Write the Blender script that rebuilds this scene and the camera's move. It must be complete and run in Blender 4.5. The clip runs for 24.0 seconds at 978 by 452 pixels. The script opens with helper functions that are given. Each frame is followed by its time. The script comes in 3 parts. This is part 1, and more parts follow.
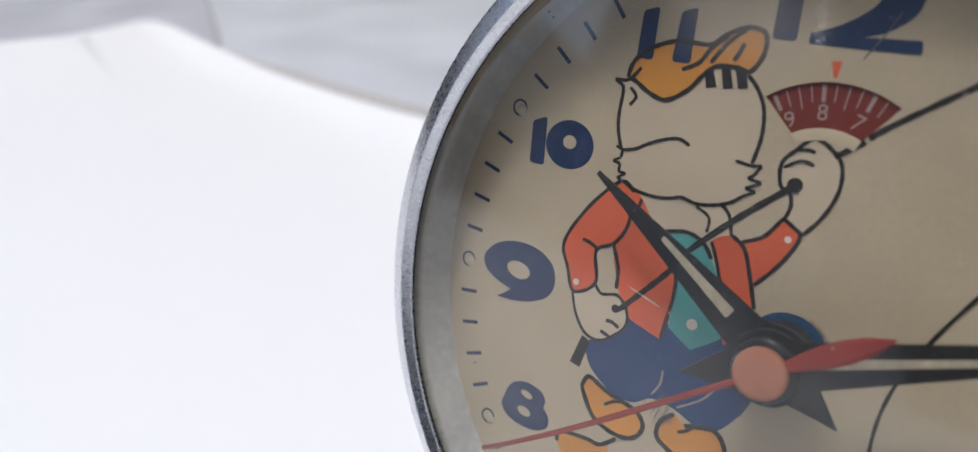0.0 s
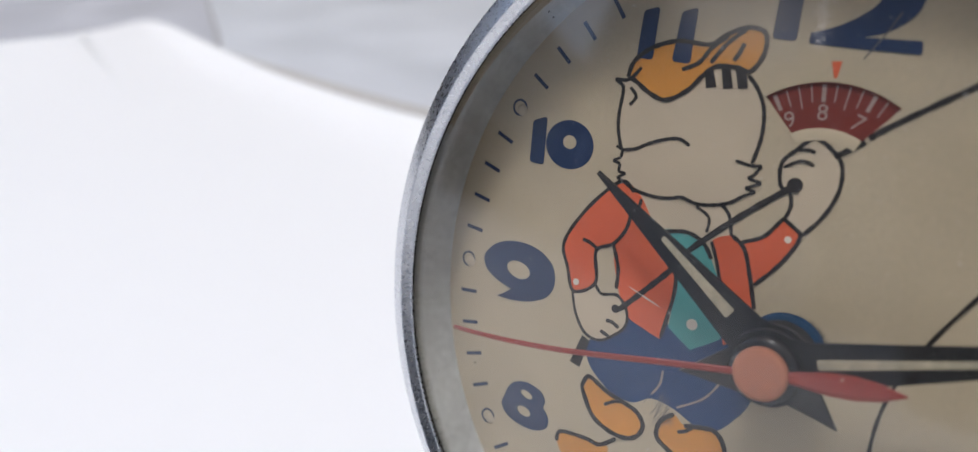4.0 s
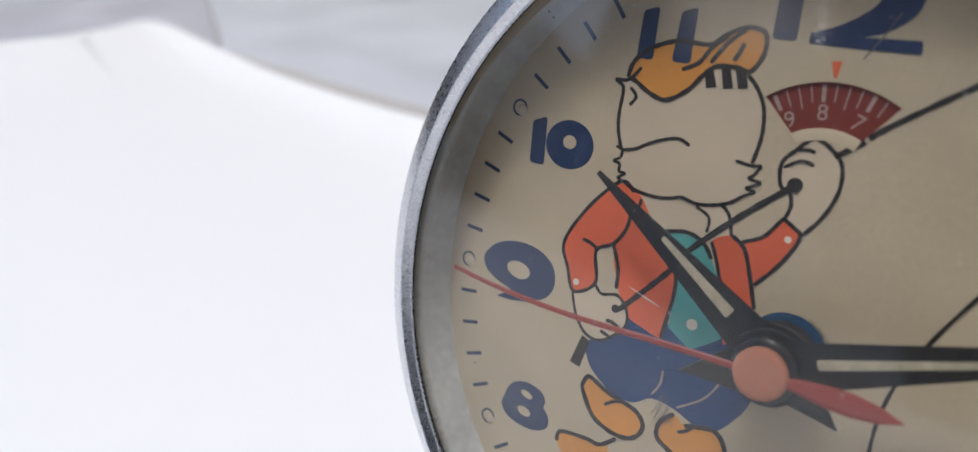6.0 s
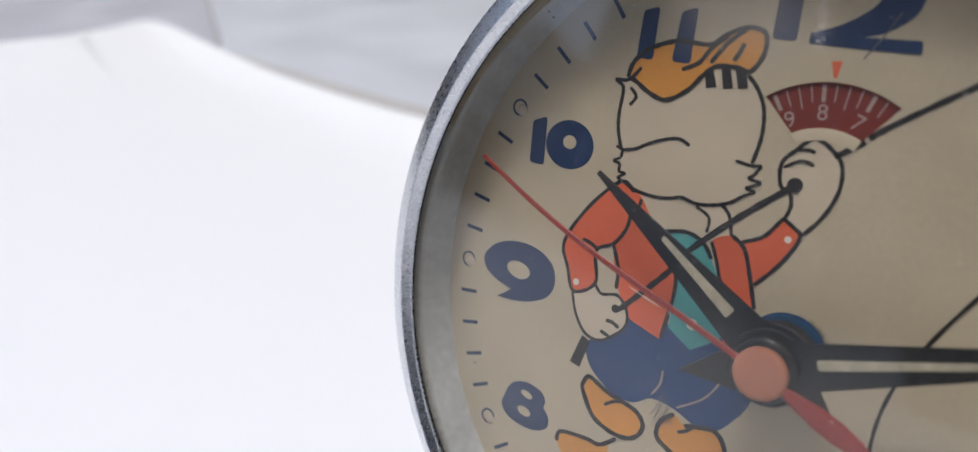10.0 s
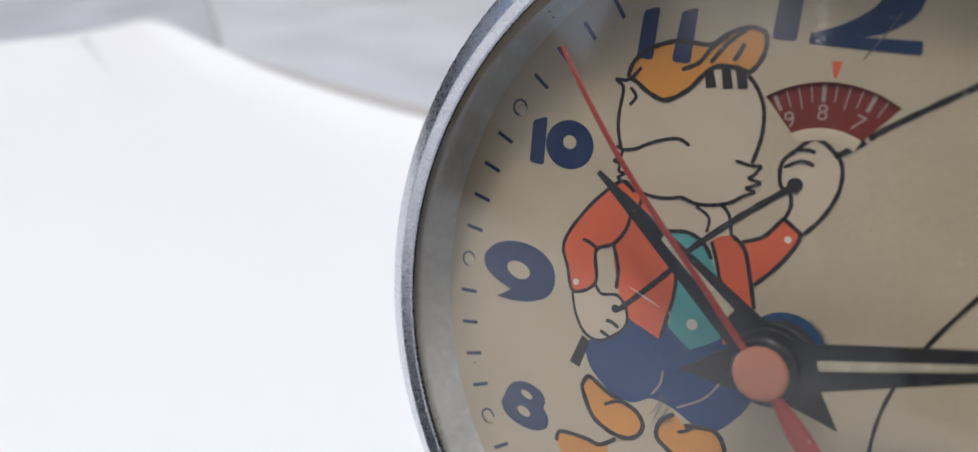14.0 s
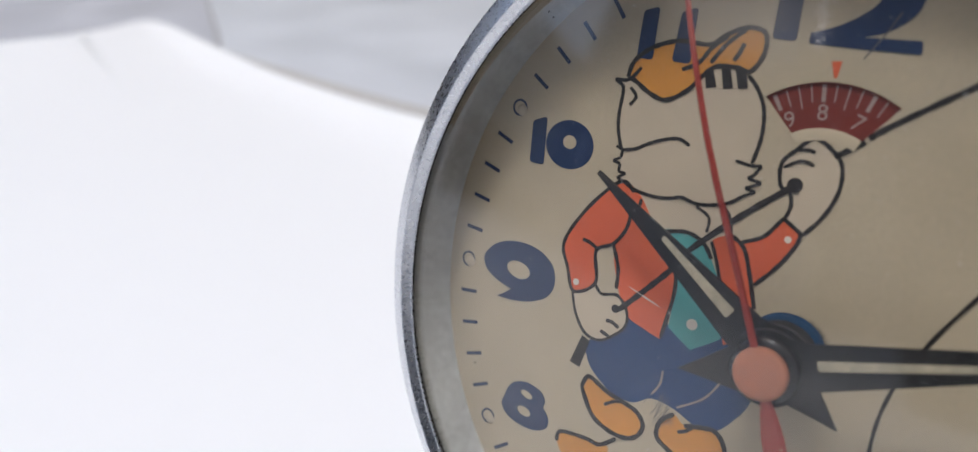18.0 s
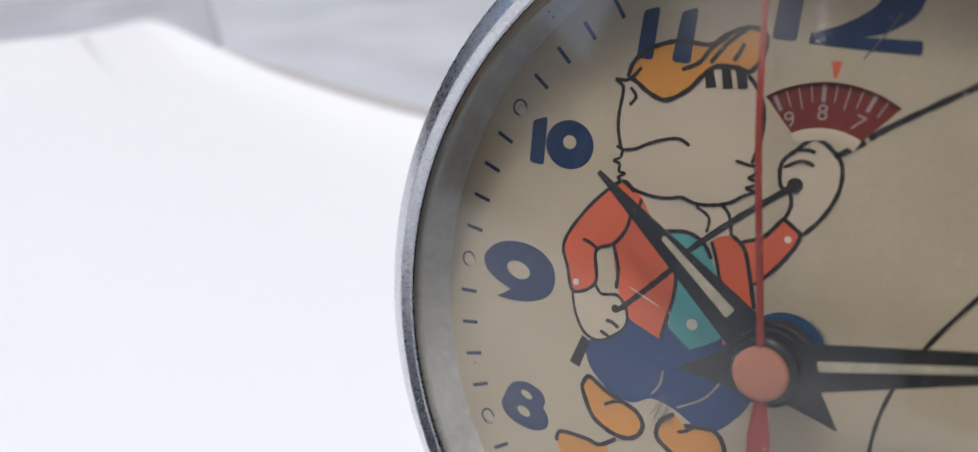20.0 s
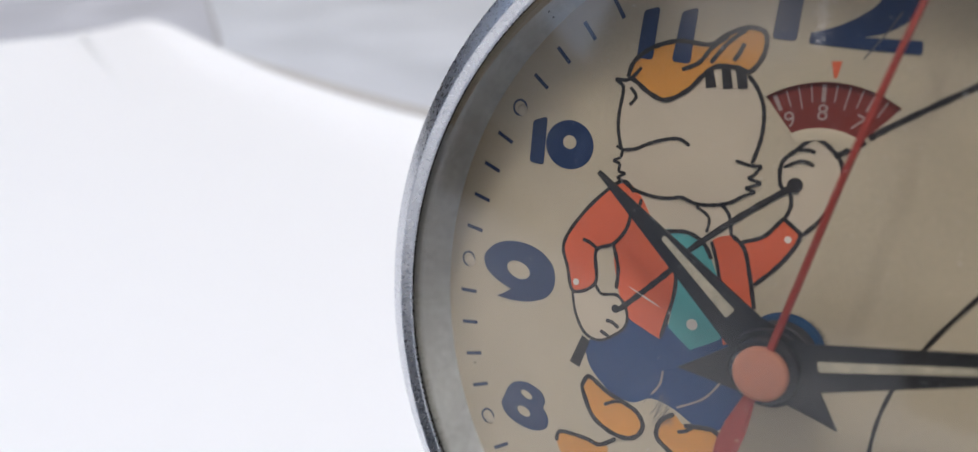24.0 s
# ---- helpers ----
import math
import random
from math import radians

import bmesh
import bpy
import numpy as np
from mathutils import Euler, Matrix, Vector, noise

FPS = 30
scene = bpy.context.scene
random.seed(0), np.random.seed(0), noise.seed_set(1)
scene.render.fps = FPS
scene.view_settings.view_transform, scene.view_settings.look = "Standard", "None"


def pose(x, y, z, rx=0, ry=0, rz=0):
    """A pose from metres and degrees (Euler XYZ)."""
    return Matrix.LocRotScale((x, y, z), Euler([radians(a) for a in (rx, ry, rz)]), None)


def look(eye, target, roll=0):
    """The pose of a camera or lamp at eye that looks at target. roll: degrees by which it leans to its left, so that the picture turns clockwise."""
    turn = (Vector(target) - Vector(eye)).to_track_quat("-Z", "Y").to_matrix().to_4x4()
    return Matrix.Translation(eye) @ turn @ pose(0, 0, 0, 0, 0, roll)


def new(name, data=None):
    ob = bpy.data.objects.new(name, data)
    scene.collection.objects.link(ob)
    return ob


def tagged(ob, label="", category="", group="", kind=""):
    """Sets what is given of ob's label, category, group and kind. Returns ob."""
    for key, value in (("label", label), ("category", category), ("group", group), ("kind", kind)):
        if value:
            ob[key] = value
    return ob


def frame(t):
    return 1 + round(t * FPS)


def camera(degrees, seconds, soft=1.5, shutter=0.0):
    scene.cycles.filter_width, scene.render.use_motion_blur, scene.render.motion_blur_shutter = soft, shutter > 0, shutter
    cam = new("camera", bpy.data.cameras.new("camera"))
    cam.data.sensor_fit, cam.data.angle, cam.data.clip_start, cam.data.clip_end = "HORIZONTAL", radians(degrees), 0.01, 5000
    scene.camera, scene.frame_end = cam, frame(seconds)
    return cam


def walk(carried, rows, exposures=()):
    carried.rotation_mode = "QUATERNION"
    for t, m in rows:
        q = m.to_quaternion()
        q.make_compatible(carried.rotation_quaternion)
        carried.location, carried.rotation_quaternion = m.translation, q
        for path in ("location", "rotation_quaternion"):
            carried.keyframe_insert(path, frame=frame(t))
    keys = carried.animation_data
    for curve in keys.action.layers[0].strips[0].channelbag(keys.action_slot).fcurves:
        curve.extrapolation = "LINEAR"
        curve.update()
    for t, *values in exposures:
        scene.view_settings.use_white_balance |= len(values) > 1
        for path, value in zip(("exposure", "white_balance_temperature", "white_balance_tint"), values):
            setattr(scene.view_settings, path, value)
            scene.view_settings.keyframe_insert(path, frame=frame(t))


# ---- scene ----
SECONDS = 24.0
DEGREES = 62.0
EYE = (0.02012, -0.08407, 0.11740)
AIM = (-0.03438, -0.00962, 0.07883)
KNOCK = (-0.03438 - 0.00031, -0.00962 - 0.00016, 0.07883 + 0.00013)

cam = camera(DEGREES, SECONDS, soft=1.4)
cam.data.dof.use_dof = True
cam.data.dof.focus_distance = 0.104
cam.data.dof.aperture_fstop = 18.0
REST = look(EYE, AIM, -0.98)
walk(cam, [(0.0, REST), (20.93, REST), (21.0, look(EYE, KNOCK, -0.98)), (21.07, REST), (21.83, REST), (21.9, look(EYE, KNOCK, -0.98)), (21.97, REST), (24.0, REST)],
     exposures=[(0.0, 0.89, 6270, 7), (24.0, 0.89, 6270, 7)])

# ---- light: bright overcast day, high soft sun from the front ----
SUN_DIR = Vector((-0.10, -0.27, 0.955)).normalized()
SUN_UP = math.asin(SUN_DIR.z)
SUN_TURN = math.atan2(SUN_DIR.x, SUN_DIR.y)

world = bpy.data.worlds.new("sky")
scene.world = world
world.use_nodes = True
wt = world.node_tree
wt.nodes.clear()
sky = wt.nodes.new("ShaderNodeTexSky")
sky.sky_type = "NISHITA"
sky.sun_disc = False
sky.sun_elevation, sky.sun_rotation = SUN_UP, SUN_TURN
sky.air_density, sky.dust_density, sky.ozone_density = 1.0, 4.0, 1.0
bg = wt.nodes.new("ShaderNodeBackground")
bg.inputs["Strength"].default_value = 0.15
wo = wt.nodes.new("ShaderNodeOutputWorld")
wt.links.new(sky.outputs["Color"], bg.inputs["Color"])
wt.links.new(bg.outputs["Background"], wo.inputs["Surface"])

sun_data = bpy.data.lights.new("sun", "SUN")
sun_data.energy = 0.38
sun_data.angle = radians(5)
sun_data.color = (1.0, 0.97, 0.93)
sun = new("sun", sun_data)
sun.matrix_world = look(SUN_DIR * 5, (0, 0, 0))


# ---- materials ----
def material(name, color, rough=0.5, metal=0.0, vary=0.12, grain=400.0, stain=30.0, bump=0.0, bump_scale=900.0, specks=0.0, speck_color=(0.03, 0.03, 0.03), shift=False, wear=0.2):
    """A surface with grain and stains in object space; grain, stain and bump_scale are waves per metre."""
    m = bpy.data.materials.new(name)
    m.use_nodes = True
    t = m.node_tree
    n, link = t.nodes, t.links
    b = n["Principled BSDF"]
    b.inputs["Metallic"].default_value = metal
    tc = n.new("ShaderNodeTexCoord")
    place = tc.outputs["Object"]
    if shift:
        info = n.new("ShaderNodeObjectInfo")
        far = n.new("ShaderNodeMath")
        far.operation = "MULTIPLY"
        far.inputs[1].default_value = 37.0
        link.new(info.outputs["Random"], far.inputs[0])
        add = n.new("ShaderNodeVectorMath")
        add.operation = "ADD"
        link.new(tc.outputs["Object"], add.inputs[0])
        link.new(far.outputs[0], add.inputs[1])
        place = add.outputs[0]
        shade = n.new("ShaderNodeMapRange")
        shade.inputs["To Min"].default_value, shade.inputs["To Max"].default_value = 0.78, 1.06
        link.new(info.outputs["Random"], shade.inputs["Value"])

    def wave(scale, detail):
        x = n.new("ShaderNodeTexNoise")
        x.inputs["Scale"].default_value = scale
        x.inputs["Detail"].default_value = detail
        link.new(place, x.inputs["Vector"])
        return x.outputs["Fac"]

    fine, broad = wave(grain, 4), wave(stain, 3)
    mix = n.new("ShaderNodeMath")
    mix.operation = "ADD"
    link.new(fine, mix.inputs[0])
    link.new(broad, mix.inputs[1])
    ramp = n.new("ShaderNodeMapRange")
    ramp.inputs["From Min"].default_value, ramp.inputs["From Max"].default_value = 0.6, 1.4
    ramp.inputs["To Min"].default_value, ramp.inputs["To Max"].default_value = 1 - vary, 1 + vary
    link.new(mix.outputs[0], ramp.inputs["Value"])
    tint = n.new("ShaderNodeMix")
    tint.data_type, tint.blend_type = "RGBA", "MULTIPLY"
    tint.inputs[0].default_value = 1.0
    tint.inputs[6].default_value = (*color, 1)
    link.new(ramp.outputs[0], tint.inputs[7])
    out = tint.outputs[2]
    if shift:
        own = n.new("ShaderNodeMix")
        own.data_type, own.blend_type = "RGBA", "MULTIPLY"
        own.inputs[0].default_value = 1.0
        link.new(out, own.inputs[6])
        link.new(shade.outputs[0], own.inputs[7])
        out = own.outputs[2]
    if specks:
        v = n.new("ShaderNodeTexVoronoi")
        v.inputs["Scale"].default_value = 260
        link.new(tc.outputs["Object"], v.inputs["Vector"])
        near = n.new("ShaderNodeMath")
        near.operation = "LESS_THAN"
        near.inputs[1].default_value = 0.055
        link.new(v.outputs["Distance"], near.inputs[0])
        pick = n.new("ShaderNodeSeparateColor")
        link.new(v.outputs["Color"], pick.inputs[0])
        few = n.new("ShaderNodeMath")
        few.operation = "LESS_THAN"
        few.inputs[1].default_value = specks
        link.new(pick.outputs[0], few.inputs[0])
        both = n.new("ShaderNodeMath")
        both.operation = "MULTIPLY"
        link.new(near.outputs[0], both.inputs[0])
        link.new(few.outputs[0], both.inputs[1])
        dot = n.new("ShaderNodeMix")
        dot.data_type = "RGBA"
        link.new(both.outputs[0], dot.inputs[0])
        link.new(out, dot.inputs[6])
        dot.inputs[7].default_value = (*speck_color, 1)
        out = dot.outputs[2]
    link.new(out, b.inputs["Base Color"])
    rr = n.new("ShaderNodeMapRange")
    rr.inputs["From Min"].default_value, rr.inputs["From Max"].default_value = 0.35, 0.65
    rr.inputs["To Min"].default_value, rr.inputs["To Max"].default_value = max(rough * (1 - wear), 0.02), min(rough * (1 + wear), 1)
    link.new(fine, rr.inputs["Value"])
    link.new(rr.outputs[0], b.inputs["Roughness"])
    if bump:
        bp = n.new("ShaderNodeBump")
        bp.inputs["Strength"].default_value = bump
        bp.inputs["Distance"].default_value = 0.0004
        link.new(wave(bump_scale, 4), bp.inputs["Height"])
        link.new(bp.outputs[0], b.inputs["Normal"])
    return m


CREAM = material("aged cream dial paint", (0.51, 0.437, 0.312), 0.75, vary=0.12, grain=1700, stain=70, specks=0.2)
INK = material("black print", (0.02, 0.017, 0.016), 0.6, vary=0.15, grain=1500)
NAVY = material("navy print", (0.008, 0.029, 0.095), 0.6, vary=0.15, grain=1500, stain=120, specks=0.3, speck_color=(0.24, 0.24, 0.27))
ORANGE = material("ochre orange print", (0.65, 0.285, 0.05), 0.65, vary=0.16, grain=2400, stain=150, specks=0.05, speck_color=(0.3, 0.12, 0.03))
RED = material("vermilion print", (0.65, 0.122, 0.045), 0.65, vary=0.16, grain=2600, stain=120, specks=0.10, speck_color=(0.6, 0.26, 0.16))
TEAL = material("teal print", (0.09, 0.35, 0.34), 0.65, vary=0.16, grain=2400, stain=150, specks=0.06, speck_color=(0.25, 0.4, 0.38))
BLUE = material("blue print", (0.009, 0.046, 0.15), 0.65, vary=0.12, grain=1800, stain=120, specks=0.06, speck_color=(0.2, 0.23, 0.3))
FLESH = material("faint pink print", (0.57, 0.485, 0.36), 0.7, vary=0.06, grain=1800, stain=90)
PALE = material("pale print", (0.66, 0.61, 0.52), 0.65)
MAROON = material("maroon alarm disc", (0.175, 0.021, 0.012), 0.6, vary=0.15, grain=900)
CHROME = material("worn chrome", (0.64, 0.65, 0.68), 0.28, 1.0, vary=0.08, grain=1900, stain=160, wear=0.08)
STEEL = material("grey case lacquer", (0.20, 0.22, 0.26), 0.3, 0.7, vary=0.12, grain=500)
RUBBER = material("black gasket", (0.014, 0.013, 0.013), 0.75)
LIP_SHADE = material("grimy dark grey lip shade", (0.085, 0.08, 0.072), 0.8, vary=0.3, grain=700, stain=160)
FLANGE = material("dull grey reflector ring", (0.54, 0.56, 0.555), 0.65, 0.0, vary=0.2, grain=900, stain=140, specks=0.16)
BLACK = material("black hand lacquer", (0.010, 0.010, 0.010), 0.4, vary=0.3, grain=1200, specks=0.45, speck_color=(0.13, 0.125, 0.12))
POLISHED = material("polished black lacquer", (0.012, 0.012, 0.013), 0.16, vary=0.3, grain=1200)
LUME = material("cream luminous filling", (0.45, 0.405, 0.30), 0.75, vary=0.28, grain=1500, stain=420, specks=0.2, speck_color=(0.2, 0.17, 0.12))
HAND_RED = material("red hand lacquer", (0.29, 0.036, 0.024), 0.42, vary=0.18, grain=1500, specks=0.15, speck_color=(0.5, 0.3, 0.25))
CAP_RED = material("salmon red hub cap", (0.47, 0.19, 0.115), 0.7, vary=0.16, grain=1400, stain=420, specks=0.2, speck_color=(0.55, 0.35, 0.25))
WASHER = material("blue centre washer", (0.003, 0.04, 0.11), 0.9, vary=0.4, grain=1600, stain=500)
LUME_DOT = material("luminous dot", (0.53, 0.46, 0.35), 0.5, vary=0.08)
WHITE = material("white sheet surface", (0.855, 0.87, 0.885), 0.5, vary=0.008, grain=120, stain=4)
PLASTER = material("off-white plaster", (0.74, 0.74, 0.72), 0.9, vary=0.07, grain=30, stain=5)
SLATE = material("slate grey plaster", (0.10, 0.105, 0.12), 0.9, vary=0.07, grain=30, stain=5, bump=0.3, bump_scale=60)
GREYWALL = material("grey plaster", (0.27, 0.265, 0.26), 0.9, vary=0.1, grain=20, stain=2)
DARKWALL = material("dark brown plaster", (0.09, 0.072, 0.062), 0.9, vary=0.2, grain=20, stain=2)
GROUT = material("grey tile joint", (0.42, 0.42, 0.42), 0.9, vary=0.1, grain=200)
MARBLE = material("pale grey marble", (0.60, 0.63, 0.675), 0.45, vary=0.09, grain=16, stain=5.5, shift=True)
MARBLE_GREY = material("greyer marble", (0.48, 0.495, 0.54), 0.45, vary=0.12, grain=12, stain=4.5, shift=True)
SCALE = material("greyish white scale print", (0.36, 0.285, 0.25), 0.65)
PHONE = material("dark phone plastic", (0.03, 0.024, 0.022), 0.4, vary=0.2, grain=300)
DUST_GLINT = material("pale dust and glint", (0.75, 0.74, 0.72), 0.9)
EDGE_BEIGE = material("greyish beige", (0.47, 0.462, 0.45), 0.9, vary=0.06, grain=40)
SCUFF = material("grey scuff", (0.13, 0.125, 0.13), 0.8, vary=0.5, grain=1500)
STROKE_GREY = material("dark grey strokes", (0.2, 0.18, 0.16), 0.8)

GLASS = bpy.data.materials.new("clock glass")
GLASS.use_nodes = True
GLASS.node_tree.nodes.remove(GLASS.node_tree.nodes["Principled BSDF"])


def clear_glass(m, rough):
    """Sharp to look through, with a slightly smeared gloss."""
    t = m.node_tree
    bend = t.nodes.new("ShaderNodeBsdfRefraction")
    bend.inputs["Roughness"].default_value, bend.inputs["IOR"].default_value = 0.0, 1.5
    gloss = t.nodes.new("ShaderNodeBsdfGlossy")
    gloss.inputs["Roughness"].default_value = rough
    fres = t.nodes.new("ShaderNodeFresnel")
    fres.inputs["IOR"].default_value = 1.5
    mix = t.nodes.new("ShaderNodeMixShader")
    t.links.new(fres.outputs[0], mix.inputs[0])
    t.links.new(bend.outputs[0], mix.inputs[1])
    t.links.new(gloss.outputs[0], mix.inputs[2])
    return mix


def dust_and_haze(m, clear):
    """A thin film of dust on the glass: fine mottle, broad wiping marks and one painted patch of reflected haze."""
    t = m.node_tree
    n, link = t.nodes, t.links
    tc = n.new("ShaderNodeTexCoord")

    def value(op, a, b, clamp=False):
        x = n.new("ShaderNodeMath")
        x.operation, x.use_clamp = op, clamp
        for k, v in enumerate((a, b)):
            if isinstance(v, (int, float)):
                x.inputs[k].default_value = v
            else:
                link.new(v, x.inputs[k])
        return x.outputs[0]

    def noise(scale, detail):
        x = n.new("ShaderNodeTexNoise")
        x.inputs["Scale"].default_value, x.inputs["Detail"].default_value = scale, detail
        link.new(tc.outputs["Object"], x.inputs["Vector"])
        return x.outputs["Fac"]

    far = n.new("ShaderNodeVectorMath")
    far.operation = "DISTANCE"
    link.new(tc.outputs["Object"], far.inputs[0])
    far.inputs[1].default_value = HAZE_AT
    haze = n.new("ShaderNodeMapRange")
    haze.interpolation_type = "SMOOTHERSTEP"
    haze.inputs["From Min"].default_value, haze.inputs["From Max"].default_value = HAZE_SIZE, 0.0
    haze.inputs["To Min"].default_value, haze.inputs["To Max"].default_value = 0.0, HAZE
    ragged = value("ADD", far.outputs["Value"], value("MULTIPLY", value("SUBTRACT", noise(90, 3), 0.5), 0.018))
    link.new(ragged, haze.inputs["Value"])
    broad = value("MULTIPLY", value("SUBTRACT", noise(45, 3), 0.3), FILM * 1.5)
    fine = value("ADD", value("MULTIPLY", noise(1400, 2), 0.7), 0.65)
    film = value("MULTIPLY", value("ADD", broad, haze.outputs[0]), fine, True)
    soil = n.new("ShaderNodeBsdfDiffuse")
    soil.inputs["Color"].default_value = (0.72, 0.68, 0.62, 1)
    mix = n.new("ShaderNodeMixShader")
    link.new(film, mix.inputs[0])
    link.new(clear.outputs[0], mix.inputs[1])
    link.new(soil.outputs[0], mix.inputs[2])
    link.new(mix.outputs[0], n["Material Output"].inputs["Surface"])


# the pale patch left of the twelve imitates a bright reflection in the glass
FILM, HAZE, HAZE_AT, HAZE_SIZE = 0.004, 0.07, (-0.0085, 0.0375, 0.0092), 0.0115
dust_and_haze(GLASS, clear_glass(GLASS, 0.08))

MM = 0.001
LAYER = 0.012


# ---- mesh helpers ----
def mesh_of(bm, name, mat, smooth=False):
    bmesh.ops.recalc_face_normals(bm, faces=bm.faces)
    me = bpy.data.meshes.new(name)
    bm.to_mesh(me)
    bm.free()
    me.materials.append(mat)
    if smooth:
        for p in me.polygons:
            p.use_smooth = True
    return me


def part(name, bm, mat, parent, label="", smooth=False):
    ob = new(name, mesh_of(bm, name, mat, smooth))
    ob.parent = parent
    if label:
        tagged(ob, label)
    return ob


def curve_through(pts, closed, steps=5):
    """A smooth line through a few control points."""
    n, out = len(pts), []
    for i in range(n if closed else n - 1):
        a = Vector(pts[(i - 1) % n] if closed else pts[max(i - 1, 0)])
        b, c = Vector(pts[i]), Vector(pts[(i + 1) % n])
        d = Vector(pts[(i + 2) % n] if closed else pts[min(i + 2, n - 1)])
        for k in range(steps):
            t = k / steps
            out.append(0.5 * (2 * b + (c - a) * t + (2 * a - 5 * b + 4 * c - d) * t * t + (3 * b - a - 3 * c + d) * t ** 3))
    if not closed:
        out.append(Vector(pts[-1]))
    return out


def plate(pts, z0, z1):
    """A flat prism over an outline in millimetres."""
    bm = bmesh.new()
    low = [bm.verts.new((p[0] * MM, p[1] * MM, z0 * MM)) for p in pts]
    top = [bm.verts.new((p[0] * MM, p[1] * MM, z1 * MM)) for p in pts]
    n = len(pts)
    faces = [bm.faces.new(top), bm.faces.new(low[::-1])]
    for i in range(n):
        bm.faces.new((low[i], low[(i + 1) % n], top[(i + 1) % n], top[i]))
    bmesh.ops.triangulate(bm, faces=faces)
    return bm


def ring_plate(outer, inner, z0, z1):
    """A flat prism with a hole; both outlines have the same number of points."""
    bm = bmesh.new()
    rows = [[bm.verts.new((p[0] * MM, p[1] * MM, z * MM)) for p in loop] for loop, z in ((outer, z0), (outer, z1), (inner, z1), (inner, z0))]
    n = len(outer)
    for a in range(4):
        for i in range(n):
            bm.faces.new((rows[a][i], rows[a][(i + 1) % n], rows[(a + 1) % 4][(i + 1) % n], rows[(a + 1) % 4][i]))
    return bm


def pierced(outer, holes, z0, z1):
    """A flat prism with any number of holes of any outline."""
    bm = bmesh.new()
    loops = []
    for loop in (outer, *holes):
        verts = [bm.verts.new((p[0], p[1], z1)) for p in loop]
        for a, b in zip(verts, verts[1:] + verts[:1]):
            bm.edges.new((a, b))
        loops.append(verts)
    bmesh.ops.triangle_fill(bm, use_beauty=True, use_dissolve=False, edges=list(bm.edges))
    for verts in loops:
        low = [bm.verts.new((v.co.x, v.co.y, z0)) for v in verts]
        n = len(verts)
        for i in range(n):
            bm.faces.new((verts[i], verts[(i + 1) % n], low[(i + 1) % n], low[i]))
    bmesh.ops.scale(bm, vec=(MM, MM, MM), verts=bm.verts)
    return bm


def softened(pts, r):
    """An outline whose corners are rounded off over a length r."""
    out, n = [], len(pts)
    for i in range(n):
        a, b, c = Vector(pts[i - 1]), Vector(pts[i]), Vector(pts[(i + 1) % n])
        p = b + (a - b).normalized() * min(r, (a - b).length * 0.45)
        q = b + (c - b).normalized() * min(r, (c - b).length * 0.45)
        for k in range(5):
            t = k / 4
            out.append(p * (1 - t) ** 2 + b * 2 * t * (1 - t) + q * t * t)
    return out


def joined(*meshes):
    """Several loose pieces of one printed sign as one mesh."""
    bm = meshes[0]
    for other in meshes[1:]:
        seen = {v: bm.verts.new(v.co) for v in other.verts}
        for f in other.faces:
            bm.faces.new([seen[v] for v in f.verts])
        other.free()
    return bm


def ribbon(pts, widths, z0, z1):
    """A flat band along a smooth line, with a width at each control point."""
    line = curve_through(pts, False, 6)
    wide = [p[0] for p in curve_through([(w, 0) for w in widths], False, 6)]
    left, right = [], []
    n = len(line)
    for i, p in enumerate(line):
        d = (line[min(i + 1, n - 1)] - line[max(i - 1, 0)]).normalized()
        left.append((p.x - d.y * wide[i] / 2, p.y + d.x * wide[i] / 2))
        right.append((p.x + d.y * wide[i] / 2, p.y - d.x * wide[i] / 2))
    bm = bmesh.new()
    rows = [[bm.verts.new((x * MM, y * MM, z * MM)) for x, y in side] for side, z in ((left, z1), (right, z1), (right, z0), (left, z0))]
    for a in range(4):
        for i in range(n - 1):
            bm.faces.new((rows[a][i], rows[a][i + 1], rows[(a + 1) % 4][i + 1], rows[(a + 1) % 4][i]))
    bm.faces.new([rows[a][0] for a in range(4)])
    bm.faces.new([rows[a][-1] for a in range(4)])
    return bm


def ellipse(cx, cy, rx, ry, n=40, turn=0.0):
    c, s = math.cos(radians(turn)), math.sin(radians(turn))
    out = []
    for i in range(n):
        a = 2 * math.pi * i / n
        x, y = rx * math.cos(a), ry * math.sin(a)
        out.append((cx + x * c - y * s, cy + x * s + y * c))
    return out


def lathe(profile, n=128, closed=False):
    """A profile of (radius, height) in millimetres turned about z."""
    bm = bmesh.new()
    rows = [[bm.verts.new((r * MM * math.cos(2 * math.pi * i / n), r * MM * math.sin(2 * math.pi * i / n), h * MM)) for i in range(n)] if r > 0
            else [bm.verts.new((0, 0, h * MM))] for r, h in profile]
    pairs = list(zip(rows, rows[1:])) + ([(rows[-1], rows[0])] if closed else [])
    for a, b in pairs:
        for i in range(n):
            j = (i + 1) % n
            q = [a[i % len(a)], a[j % len(a)], b[j % len(b)], b[i % len(b)]]
            q = [v for k, v in enumerate(q) if v not in q[:k]]
            if len(q) > 2:
                bm.faces.new(q)
    return bm


